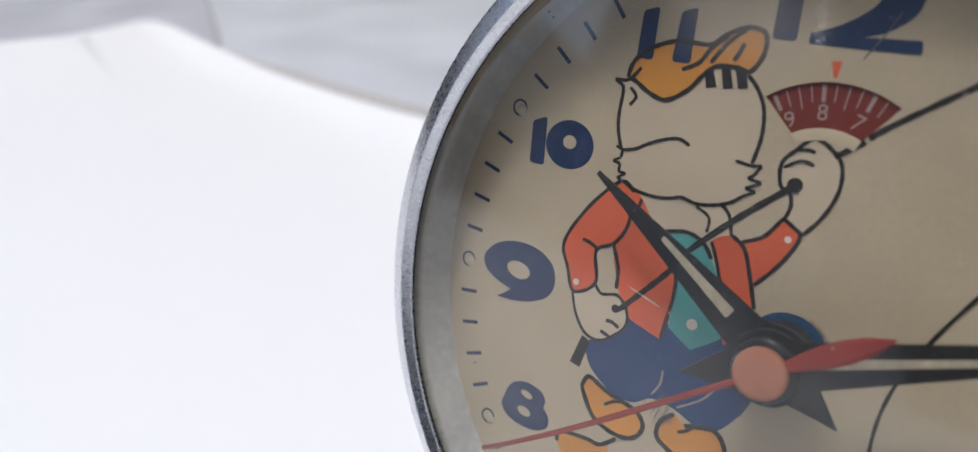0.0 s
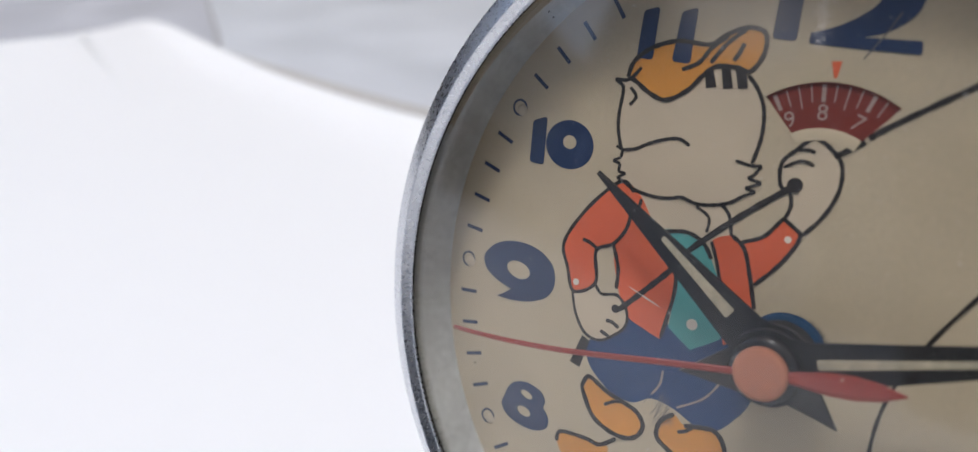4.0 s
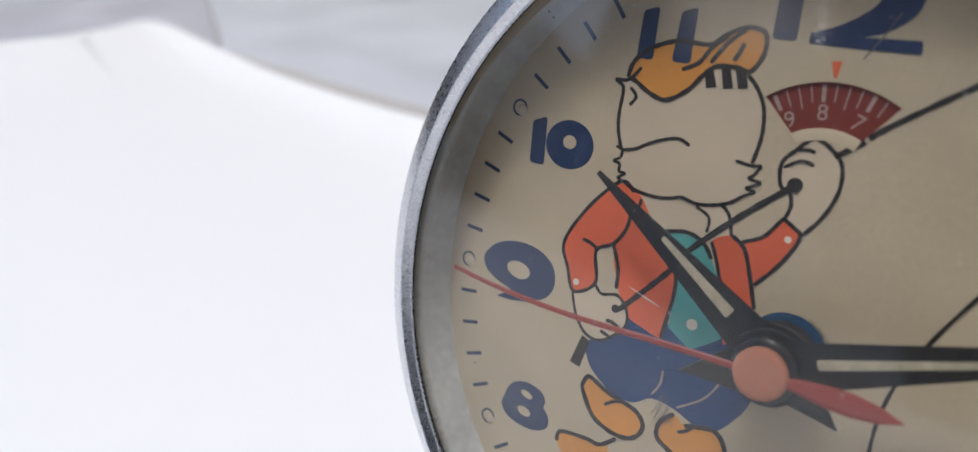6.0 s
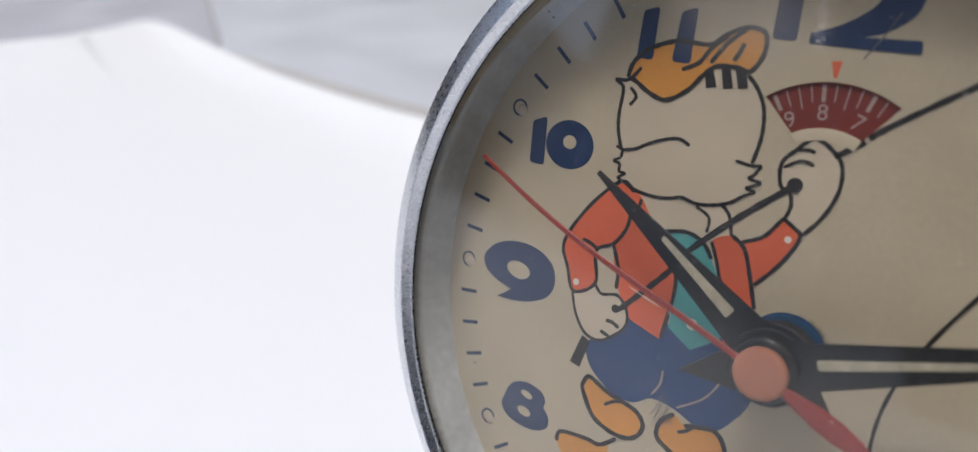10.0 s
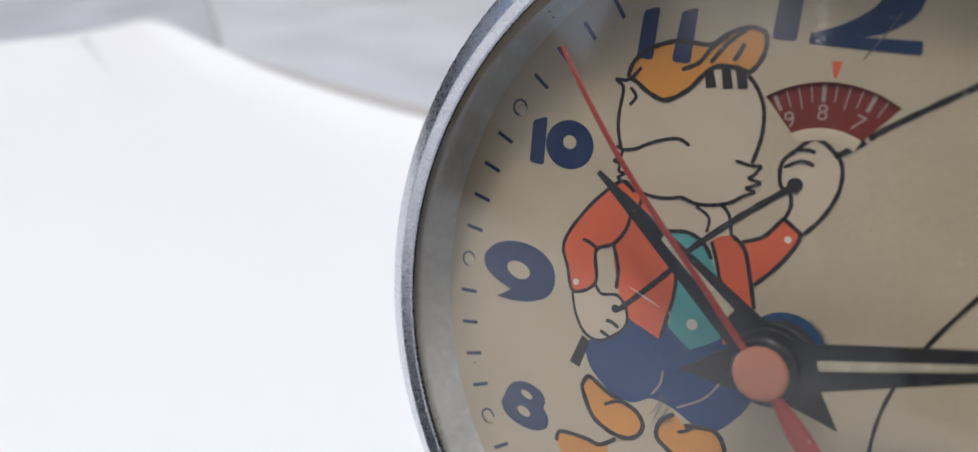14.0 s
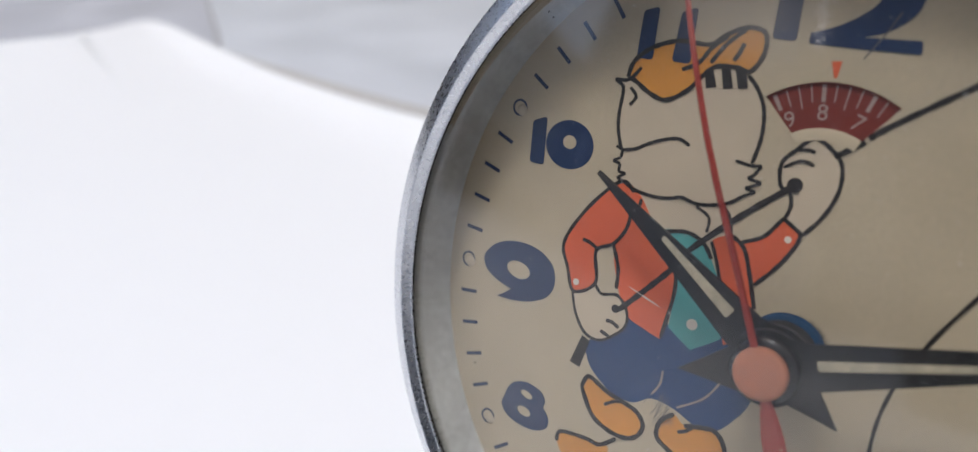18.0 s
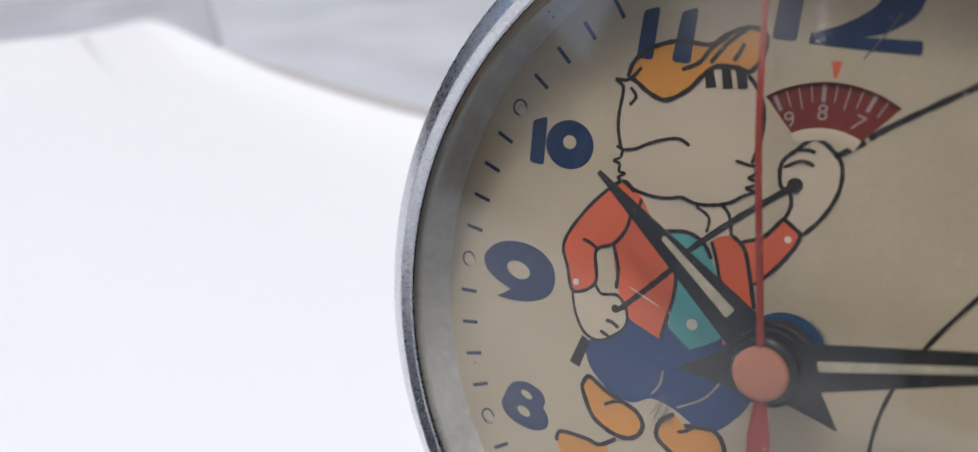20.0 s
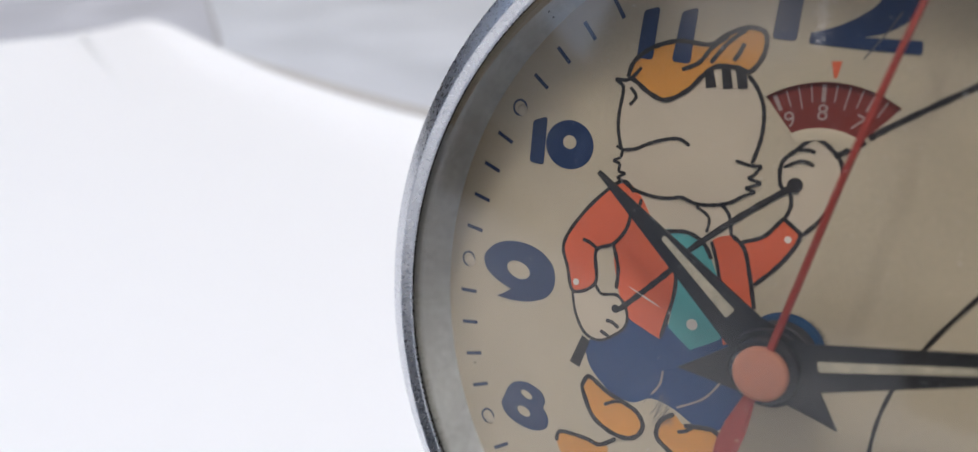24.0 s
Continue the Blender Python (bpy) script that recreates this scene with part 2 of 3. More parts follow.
def box(x0, x1, y0, y1, z0, z1, bevel=0.0):
    bm = bmesh.new()
    bmesh.ops.create_cube(bm, size=1)
    for v in bm.verts:
        v.co = ((x0 + x1) / 2 + v.co.x * (x1 - x0), (y0 + y1) / 2 + v.co.y * (y1 - y0), (z0 + z1) / 2 + v.co.z * (z1 - z0))
    if bevel:
        bmesh.ops.bevel(bm, geom=list(bm.edges), offset=bevel, segments=3, affect="EDGES")
    return bm


# ---- setting ----
def setting():
    """Pale marble floor in large tiles, closed round by unseen walls added to shape light and reflections."""
    ground = part("ground", box(-60, 60, -60, 60, -0.12, -0.008), GROUT, None)
    tagged(ground, "pale marble tiled floor under the white sheet", "floor", kind="structure")
    SIDE, GAP = 0.80, 0.0035
    tile_meshes = [mesh_of(box(GAP / 2, SIDE - GAP / 2, GAP / 2, SIDE - GAP / 2, -0.010, -0.0025, 0.0012), "tile", m) for m in (MARBLE_GREY, MARBLE)]
    turn = pose(-0.582, 0.351, 0, 0, 0, 145.3)
    for i in range(-5, 7):
        for j in range(-5, 6):
            ob = new("tile", tile_meshes[(i + j) % 2])
            ob.parent = ground
            ob.matrix_basis = turn @ Matrix.Translation(((i - 0.5) * SIDE, j * SIDE, 0))
    # low pale block out of view, added so that the glass mirrors a bright lower zone
    tagged(part("wall_bench", box(-2.8, -0.42, -2.8, -2.35, -0.002, 0.42, 0.01), PLASTER, None), "unseen low off-white block added for the glass reflection", "wall", kind="structure")
    # unseen walls, added to cut off sky and tone the reflections in glass and chrome
    for name, b, mat, label in (("wall_front", (-2.8, 1.7, -3.0, -2.8, -0.002, 6.0), GREYWALL, "unseen grey wall added in front to block sky light"),
                                ("wall_left", (-3.0, -2.8, -3.0, 0.9, -0.002, 1.45), PLASTER, "unseen off-white wall added at the left to shape reflections"),
                                ("wall_plinth", (-2.8, -2.75, -2.2, 0.9, -0.002, 0.55), DARKWALL, "unseen dark strip added for the glass reflection"),
                                ("wall_right", (1.5, 1.7, -2.8, 0.9, -0.002, 6.0), DARKWALL, "unseen dark wall added at the right to block sky light"),
                                ("wall_back", (-3.0, 1.5, 0.9, 1.1, -0.002, 1.5), SLATE, "unseen slate grey wall added behind for the bezel reflection")):
        tagged(part(name, box(*b), mat, None), label, "wall", kind="structure")


def white_sheet():
    """A thick white sheet whose edges curl up a little off the floor."""
    outline = [(-0.677, 0.349), (-0.503, 0.291), (-0.391, 0.256), (-0.243, 0.221), (-0.06, 0.200), (0.22, 0.205), (0.36, 0.18), (0.38, -0.05), (0.30, -0.28), (0.0, -0.44), (-0.85, -0.86), (-1.12, -0.72), (-0.70, 0.15), (-0.668, 0.285)]
    rim = curve_through(outline, True, 6)
    bm = bmesh.new()
    n = len(rim)
    rows = []
    for s in (0.25, 0.6, 0.76, 0.84, 0.89, 0.93, 0.96, 0.98, 1.0):
        lift = 0.0095 * max(0.0, (s - 0.76) / 0.24) ** 2
        rows.append([(p.x * s, p.y * s, lift * (1 + 0.1 * math.sin(i * 0.37))) for i, p in enumerate(rim)])
    top = [[bm.verts.new(v) for v in r] for r in rows]
    low = [[bm.verts.new((x, y, z - 0.0018)) for x, y, z in r] for r in rows]
    for grid in (top, low):
        for a, b in zip(grid, grid[1:]):
            for i in range(n):
                bm.faces.new((a[i], a[(i + 1) % n], b[(i + 1) % n], b[i]))
        bm.faces.new(grid[0])
    for i in range(n):
        bm.faces.new((top[-1][i], top[-1][(i + 1) % n], low[-1][(i + 1) % n], low[-1][i]))
    # thin beige plate under the sheet, reaching out furthest along the far edge
    under = curve_through([(x * k, y * k) for (x, y), k in zip(outline, (1.0, 1.15, 1.21, 1.24, 1.24) + (1.04,) * 8 + (0.97,))], True, 6)
    bm2 = plate([(p.x * 1000, p.y * 1000) for p in under], -2.4, -1.9)
    sheet = part("white_sheet", bm, WHITE, None, "", True)
    tagged(sheet, "plain white sheet with gently raised edges lying on marble floor", "sheet")
    part("backing", bm2, EDGE_BEIGE, sheet, "greyish beige band showing past the sheet's edge")


# ---- the clock ----
CLOCK_POSE = pose(0, 0, 0.068, 79, 0, 0)
clock = tagged(new("alarm_clock"), "round wind-up alarm clock, worn chrome bezel, printed cream dial", "alarm clock")
clock.matrix_world = CLOCK_POSE


def casing():
    part("case", lathe([(0, -36), (40, -36), (50, -33), (53.2, -27), (53.6, 0), (53.6, 3), (51, 3), (51, -8), (0, -8)]), STEEL, clock, "grey lacquered drum case", True)
    part("bezel", lathe([(53.7, -1.5), (54.15, -1.2), (54.4, 1), (54.4, 1.3), (54.4, 4.6), (54.4, 4.9), (54.28, 5.4), (54.05, 5.8), (53.85, 6.0), (53.6, 6.2), (51.28, 7.7), (51.1, 7.78), (50.95, 7.76), (50.82, 7.66), (50.02, 7.03), (49.92, 6.97), (49.78, 7.0), (49.68, 6.95), (49.66, 6.8), (49.7, 5.9), (51, 5.6), (53.65, 3.2)], 192, closed=True), CHROME, clock, "pitted chrome bezel ring", True)
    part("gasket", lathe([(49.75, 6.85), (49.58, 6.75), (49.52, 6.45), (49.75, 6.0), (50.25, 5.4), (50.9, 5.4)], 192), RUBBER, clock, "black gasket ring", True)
    # added dark ring: grime and the shade below the bezel lip in one colour
    part("seal", lathe([(50.9, 5.5), (50.3, 5.42), (50.06, 5.25), (50.9, 5.2)], 192), LIP_SHADE, clock, "grimy dark ring standing in for shade under the bezel lip", True)
    part("reflector_ring", lathe([(50.9, 5.24), (50.16, 5.22), (50.05, 4.95), (49.85, 4.3), (49.55, 3.5), (49.22, 2.6), (48.88, 1.7), (48.55, 0.85), (48.32, 0.35), (48.1, 0.03), (48.1, -0.3), (50.9, -0.3)], 192, closed=True), FLANGE, clock, "dull grey ring round the dial", True)
    dome = []
    for k in range(15):
        r = 50.3 * k / 14
        dome.append((r, 6.8 + 5.7 * (1 - (r / 49.6) ** 2)))
    inner = [(r * 0.999, h - 0.35) for r, h in dome[::-1]]
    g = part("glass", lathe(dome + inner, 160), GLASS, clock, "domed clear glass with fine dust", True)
    g.visible_shadow = False
    rng = random.Random(7)
    dust = bmesh.new()
    for n in range(2660):
        r, a = 48.5 * math.sqrt(rng.random()), rng.random() * 2 * math.pi
        if n < 2400 and math.cos(a - 2.2) < 0.2 and rng.random() < 0.25:
            continue
        x, y = r * math.cos(a), r * math.sin(a)
        # the last specks crowd into a pale column that imitates a vertical glare streak
        if n >= 2400:
            y = rng.uniform(33.5, 39.5)
            x = -0.3 + rng.gauss(0.0, 0.32) - 0.12 * (y - 36)
            r = math.hypot(x, y)
        h = 6.8 + 5.7 * (1 - (r / 49.6) ** 2) + 0.01
        w, l, t = rng.uniform(0.014, 0.048), rng.uniform(0.9, 1.9), rng.random() * math.pi
        if rng.random() < 0.012:
            l *= 5
        ring = [dust.verts.new(((x + w * l * math.cos(q) * math.cos(t) - w * math.sin(q) * math.sin(t)) * MM,
                                (y + w * l * math.cos(q) * math.sin(t) + w * math.sin(q) * math.cos(t)) * MM,
                                (h + 0.03) * MM)) for q in (0, 1.05, 2.1, 3.14, 4.19, 5.24)]
        dust.faces.new(ring)
    tagged(part("dust", dust, DUST_GLINT, g), "pale dust specks on glass and a streak of painted glare", kind="stuff")
    for x in (-26, 26):
        bm = lathe([(0, -62.0), (4.0, -62.0), (4.2, -58), (3.4, -54), (3.4, -44), (0, -44)], 20)
        bmesh.ops.rotate(bm, cent=(0, 0, 0), matrix=Matrix.Rotation(radians(-90), 3, "X"), verts=bm.verts)
        for v in bm.verts:
            v.co = (v.co.x + x * MM, v.co.y, v.co.z - 14 * MM)
        part("foot", bm, STEEL, clock, "", True)


casing()
WINDOW_AT, WINDOW_OUT, WINDOW_IN, WINDOW_DEPTH = (0.1, 18.0), 12.3, 7.4, 0.34


def window_outline(grow=0.0):
    cx, cy = WINDOW_AT
    arc = [radians(-36 - grow * 4 + (68 + grow * 8) * i / 24) for i in range(25)]
    return [(cx + (WINDOW_OUT + grow) * math.sin(a), cy + (WINDOW_OUT + grow) * math.cos(a)) for a in arc] + \
        [(cx + (WINDOW_IN - grow) * math.sin(a * 0.86), cy + (WINDOW_IN - grow) * math.cos(a * 0.86)) for a in arc[::-1]]


dial = part("dial", pierced(ellipse(0, 0, 48.6, 48.6, 160), [window_outline()], -WINDOW_DEPTH, 0), CREAM, clock, "aged cream printed dial")


def patch(name, pts, mat, layer, smooth=True):
    pts = curve_through(pts, True) if smooth else pts
    return part(name, plate(pts, 0.002, layer * LAYER), mat, dial)


def stroke(name, pts, width, mat, layer):
    """An inked line of even width with softly tapered ends."""
    pts = curve_through(pts, False, 6)
    left, right = [], []
    n = len(pts)
    for i, p in enumerate(pts):
        d = (pts[min(i + 1, n - 1)] - pts[max(i - 1, 0)]).normalized()
        w = width / 2 * (0.75 if i in (0, n - 1) else 1.0) * (1 + 0.12 * math.sin(i * 1.7 + p.x))
        left.append((p.x - d.y * w, p.y + d.x * w))
        right.append((p.x + d.y * w, p.y - d.x * w))
    bm = bmesh.new()
    z = layer * LAYER * MM
    rows = [[bm.verts.new((x * MM, y * MM, zz)) for x, y in side] for side, zz in ((left, z), (right, z), (right, 0.000002), (left, 0.000002))]
    for a in range(4):
        for i in range(n - 1):
            bm.faces.new((rows[a][i], rows[a][i + 1], rows[(a + 1) % 4][i + 1], rows[(a + 1) % 4][i]))
    bm.faces.new([rows[a][0] for a in range(4)])
    bm.faces.new([rows[a][-1] for a in range(4)])
    return part(name, bm, mat, dial)


def minute_track():
    bm = plate([(-0.26, 43.3), (0.26, 43.3), (0.26, 46.0), (-0.26, 46.0)], 0.002, LAYER)
    tick_mesh = mesh_of(bm, "minute_tick", NAVY)
    ring_mesh = mesh_of(ring_plate(ellipse(0, 44.95, 1.15, 1.15, 32), ellipse(0, 44.95, 0.85, 0.85, 32), 0.002, LAYER), "hour_ring", NAVY)
    drop_mesh = mesh_of(lathe([(0, 0.34), (0.3, 0.31), (0.58, 0.2), (0.78, 0.0)], 24), "lume_dot", LUME_DOT, True)
    for m in range(60):
        turn = Matrix.Rotation(radians(-6 * m), 4, "Z")
        if m % 5:
            ob = new("minute_tick", tick_mesh)
            ob.parent, ob.matrix_basis = dial, turn
        else:
            ob = new("hour_ring", ring_mesh)
            ob.parent, ob.matrix_basis = dial, turn
            ob = new("lume_dot", drop_mesh)
            a = radians(6 * m)
            ob.parent, ob.matrix_basis = dial, Matrix.Translation((45.0 * MM * math.sin(a) + 0.00042, 45.0 * MM * math.cos(a) - 0.0003, 0.00001))


def numerals():
    z = 5 * LAYER

    def glyph(bm, word):
        part("numeral", bm, NAVY, dial, "bold navy printed " + word)

    def bar(pts, word):
        glyph(plate(softened(pts, 0.5), 0.002, z), word)

    bar([(-7.5, 34.15), (-4.9, 34.1), (-4.85, 41.5), (-6.2, 42.0), (-7.4, 41.4)], "figure one of twelve")
    foot = plate(softened([(-3.6, 33.95), (7.4, 33.8), (7.25, 35.2), (-3.6, 34.95)], 0.4), 0.002, z)
    swoop = ribbon([(-3.5, 34.75), (-1.0, 35.35), (1.6, 36.2), (3.6, 37.4), (4.75, 39.2), (3.8, 41.3), (1.0, 42.0), (-1.9, 40.7)], [0.75, 1.2, 2.3, 3.2, 3.9, 3.2, 2.4, 2.2], 0.002, z + 0.01)
    glyph(joined(foot, swoop), "figure two of twelve")
    bar([(-23.15, 30.6), (-21.05, 30.5), (-21.0, 36.7), (-22.95, 36.1)], "figure one of eleven")
    bar([(-18.65, 30.6), (-16.35, 30.5), (-16.3, 36.9), (-18.2, 36.3)], "figure one of eleven")
    bar([(-36.55, 15.6), (-34.35, 15.5), (-34.55, 21.9), (-36.65, 21.1)], "figure one of ten")
    glyph(ring_plate(ellipse(-30.85, 18.75, 3.5, 3.15, 48), ellipse(-30.85, 19.1, 1.0, 0.88, 48), 0.002, z), "nought of ten")
    bowl = curve_through([(-30.55, 0.2), (-31.2, 2.4), (-33.6, 4.0), (-36.8, 4.4), (-40.0, 3.6), (-42.1, 1.6), (-41.9, -0.3), (-40.0, -1.7), (-37.2, -2.6), (-34.4, -3.3), (-32.2, -2.7), (-30.95, -1.4)], True, 4)
    tail = plate([(-33.0, -2.0), (-36.6, -2.3), (-37.35, -2.55), (-38.3, -3.35), (-39.5, -4.1), (-37.4, -4.12), (-35.1, -3.8), (-33.6, -3.35), (-32.2, -2.6)], 0.002, z + 0.01)
    glyph(joined(ring_plate(bowl, ellipse(-36.45, 0.45, 1.9, 1.2, len(bowl), -6), 0.002, z), tail), "figure nine")
    eight = curve_through([(-36.0, -16.9), (-34.9, -15.7), (-32.9, -15.2), (-30.6, -15.8), (-29.8, -17.0), (-29.95, -18.0), (-29.0, -19.2), (-29.1, -20.7), (-30.6, -21.7), (-33.0, -21.9), (-35.7, -21.1), (-36.8, -19.6), (-36.4, -18.2)], True, 4)
    glyph(pierced(eight, [ellipse(-32.85, -17.0, 1.0, 0.52, 24, -14), ellipse(-33.0, -19.6, 1.15, 0.68, 24, -10)], 0.002, z), "figure eight")


def alarm_window():
    (CX, CY), R0, SUNK = WINDOW_AT, WINDOW_IN, -WINDOW_DEPTH
    arc = [radians(-36 + 68 * i / 24) for i in range(25)]
    part("alarm_disc", plate(window_outline(0.5), SUNK - 0.3, SUNK), MAROON, dial, "maroon alarm setting disc with white scale")
    bm = bmesh.new()
    rows = [[bm.verts.new(((CX + r * math.sin(q * 0.86)) * MM, (CY + r * math.cos(q * 0.86)) * MM, z * MM)) for q in arc] for r, z in ((R0 + 0.05, 0.004), (R0 - 0.28, 0.26), (R0 - 1.7, 0.004))]
    for a, b in zip(rows, rows[1:]):
        for k in range(24):
            bm.faces.new((a[k], a[k + 1], b[k + 1], b[k]))
    part("window_edge", bm, CREAM, dial, "", True)
    for k in range(11):
        a = radians(-32.0 + k * 6.35)
        long = k in (2, 6)
        wide = 0.22 if k in (0, 4, 8) else 0.075
        bm = plate([(-wide, 9.6 if long else 10.2), (wide, 9.6 if long else 10.2), (wide, 12.0), (-wide, 12.0)], SUNK, SUNK + LAYER)
        ob = part("alarm_tick", bm, SCALE, dial)
        ob.matrix_basis = Matrix.Translation((CX * MM, CY * MM, 0)) @ Matrix.Rotation(-a, 4, "Z")
    for word, x, y, turn in (("9", -4.15, 25.75, 24), ("8", -0.95, 26.95, 4), ("7", 2.7, 26.35, -22)):
        cu = bpy.data.curves.new("alarm_figure", "FONT")
        cu.body, cu.size, cu.align_x, cu.align_y = word, 2.45 * MM, "CENTER", "CENTER"
        cu.extrude, cu.offset = 0.01 * MM, 0.0
        cu.materials.append(SCALE)
        ob = new("alarm_figure", cu)
        ob.parent, ob.matrix_basis = dial, Matrix.Translation((x * MM, y * MM, (SUNK + LAYER) * MM)) @ Matrix.Rotation(radians(turn), 4, "Z")
    patch("alarm_pointer", [(-0.95, 32.4), (0.1, 32.5), (-0.1, 30.8), (-0.4, 30.7)], RED, 2, False)


def printed_figure():
    """The dial's picture, kept to plain patches and lines in its colours."""
    patch("cap_patch", [(-23.9, 28.2), (-23.3, 30.2), (-21.1, 32.0), (-18.0, 33.0), (-14.3, 32.9), (-12.6, 34.1), (-10.4, 35.1), (-8.6, 34.9), (-8.0, 33.9), (-8.2, 32.0), (-9.3, 30.4), (-10.7, 30.7), (-13.1, 30.6), (-14.5, 29.5), (-16.2, 27.5), (-18.6, 26.1), (-20.8, 26.6), (-22.8, 27.8)], ORANGE, 1, True)
    stroke("cap_outline", [(-23.9, 28.2), (-23.3, 30.2), (-21.1, 32.0), (-18.0, 33.0), (-14.3, 32.9), (-12.6, 34.1), (-10.4, 35.1), (-8.6, 34.9), (-8.0, 33.9), (-8.2, 32.0), (-9.3, 30.4), (-10.7, 30.7), (-13.1, 30.6), (-14.5, 29.5), (-16.2, 27.5), (-18.6, 26.1), (-20.8, 26.6), (-22.8, 27.8), (-23.9, 28.2)], 0.54, INK, 7)
    stroke("cap_line", [(-17.2, 29.8), (-15.3, 30.8), (-14.0, 32.6), (-12.3, 34.0)], 0.5, INK, 7)
    stroke("cap_line", [(-13.9, 30.9), (-12.4, 33.1), (-10.4, 34.9)], 0.5, INK, 7)
    stroke("cap_line", [(-11.3, 31.4), (-10.8, 32.3), (-10.4, 33.4)], 0.5, INK, 7)
    patch("dark_bar", [(-14.5, 30.0), (-13.5, 30.3), (-12.8, 28.3), (-14.0, 28.0)], INK, 6, False)
    patch("dark_bar", [(-12.6, 30.6), (-11.6, 30.8), (-10.9, 28.4), (-12.0, 28.2)], INK, 6, False)
    patch("dark_bar", [(-10.9, 30.4), (-9.8, 30.7), (-9.2, 28.6), (-10.3, 28.4)], INK, 6, False)
    patch("head_patch", [(-22.8, 28.4), (-24.3, 27.0), (-24.45, 23.8), (-24.3, 21.9), (-23.3, 19.3), (-23.4, 17.6), (-22.7, 15.5), (-20.8, 14.7), (-18.3, 14.4), (-14.9, 14.9), (-13.1, 14.6), (-11.2, 14.8), (-9.1, 15.5), (-7.8, 16.5), (-7.1, 18.4), (-7.1, 20.4), (-6.85, 22.8), (-6.8, 24.9), (-7.15, 26.9), (-8.2, 28.8), (-9.6, 30.0), (-12.8, 30.2), (-16.4, 27.4), (-18.6, 26.2), (-20.8, 26.7)], FLESH, 0.5, True)
    patch("chest_patch", [(-20.2, 14.2), (-17.8, 11.0), (-16.7, 10.3), (-13.7, 11.0), (-11.2, 10.1), (-10.4, 10.6), (-8.1, 11.8), (-8.3, 14.2), (-10.2, 15.0), (-13.0, 14.6), (-16.0, 14.5)], FLESH, 0.4, True)
    patch("paw_patch", [(-2.7, 14.9), (-2.3, 16.5), (-2.7, 18.0), (-3.8, 18.6), (-4.1, 21.0), (-2.8, 22.7), (-1.1, 24.2), (0.7, 23.4), (2.1, 21.8), (2.3, 19.0), (1.2, 16.0), (-0.7, 13.7)], FLESH, 0.5, True)
    stroke("head_outline", [(-22.3, 29.5), (-23.7, 27.9), (-25.4, 27.75), (-24.45, 27.1), (-24.3, 26.1), (-24.45, 23.8), (-24.3, 21.9), (-23.7, 19.9), (-23.3, 19.3)], 0.42, INK, 7)
    stroke("head_outline", [(-9.4, 30.0), (-8.2, 28.8), (-7.15, 26.9), (-6.8, 24.9), (-6.85, 22.8), (-7.35, 20.4)], 0.44, INK, 7)
    stroke("head_outline", [(-22.7, 15.5), (-20.8, 14.7), (-18.3, 14.4), (-16.3, 14.6), (-14.9, 15.0), (-13.1, 14.6), (-11.2, 14.8), (-9.1, 15.5), (-7.8, 16.5)], 0.42, INK, 7)
    for points in ([(-24.2, 19.7), (-23.3, 19.4), (-23.4, 18.4), (-24.4, 17.8), (-23.4, 17.6), (-23.5, 16.6), (-22.5, 16.5), (-23.6, 15.8), (-22.7, 15.5)],
                   [(-9.2, 20.4), (-7.4, 20.15), (-6.2, 20.3), (-6.8, 19.2), (-7.5, 18.7), (-5.9, 18.4), (-7.6, 17.5), (-6.4, 17.3), (-7.8, 16.5)]):
        for a, b in zip(points, points[1:]):
            stroke("tuft_line", [a, b], 0.36, INK, 7)
    stroke("ear_line", [(-23.4, 27.0), (-22.5, 26.0), (-23.2, 24.9)], 0.4, INK, 7)
    stroke("head_line", [(-23.3, 19.35), (-21.6, 19.75), (-20.1, 20.6), (-18.2, 21.4), (-16.3, 21.8), (-14.9, 21.2)], 0.42, INK, 7)
    patch("jacket_patch", [(-22.7, 15.4), (-20.2, 14.3), (-17.8, 11.0), (-14.3, 6.6), (-14.0, 2.7), (-14.4, -0.7), (-14.8, -2.8), (-15.1, -3.0), (-17.4, -2.3), (-19.6, -1.3), (-21.4, 2.0), (-22.7, 7.1), (-21.1, 9.8)], RED, 4, True)
    patch("sleeve_patch", [(-22.8, 15.5), (-26.1, 12.4), (-28.9, 8.3), (-29.9, 5.4), (-28.9, 2.8), (-27.6, -0.2), (-24.6, 1.7), (-25.3, 5.8), (-22.8, 7.4), (-21.3, 9.8), (-21.0, 12.3), (-21.0, 14.4)], RED, 5, True)
    stroke("sleeve_outline", [(-21.0, 14.4), (-22.8, 15.5), (-26.1, 12.4), (-28.9, 8.3), (-29.9, 5.4), (-28.9, 2.8), (-27.6, -0.2), (-24.6, 1.7), (-25.1, 5.9), (-22.8, 7.4), (-21.3, 9.8), (-21.0, 12.3)], 0.47, INK, 7)
    stroke("jacket_outline", [(-22.8, 7.3), (-21.7, 4.4), (-21.6, 1.7)], 0.5, INK, 7)
    stroke("jacket_outline", [(-14.3, 6.6), (-13.9, 3.2), (-14.8, -2.9)], 0.5, INK, 7)
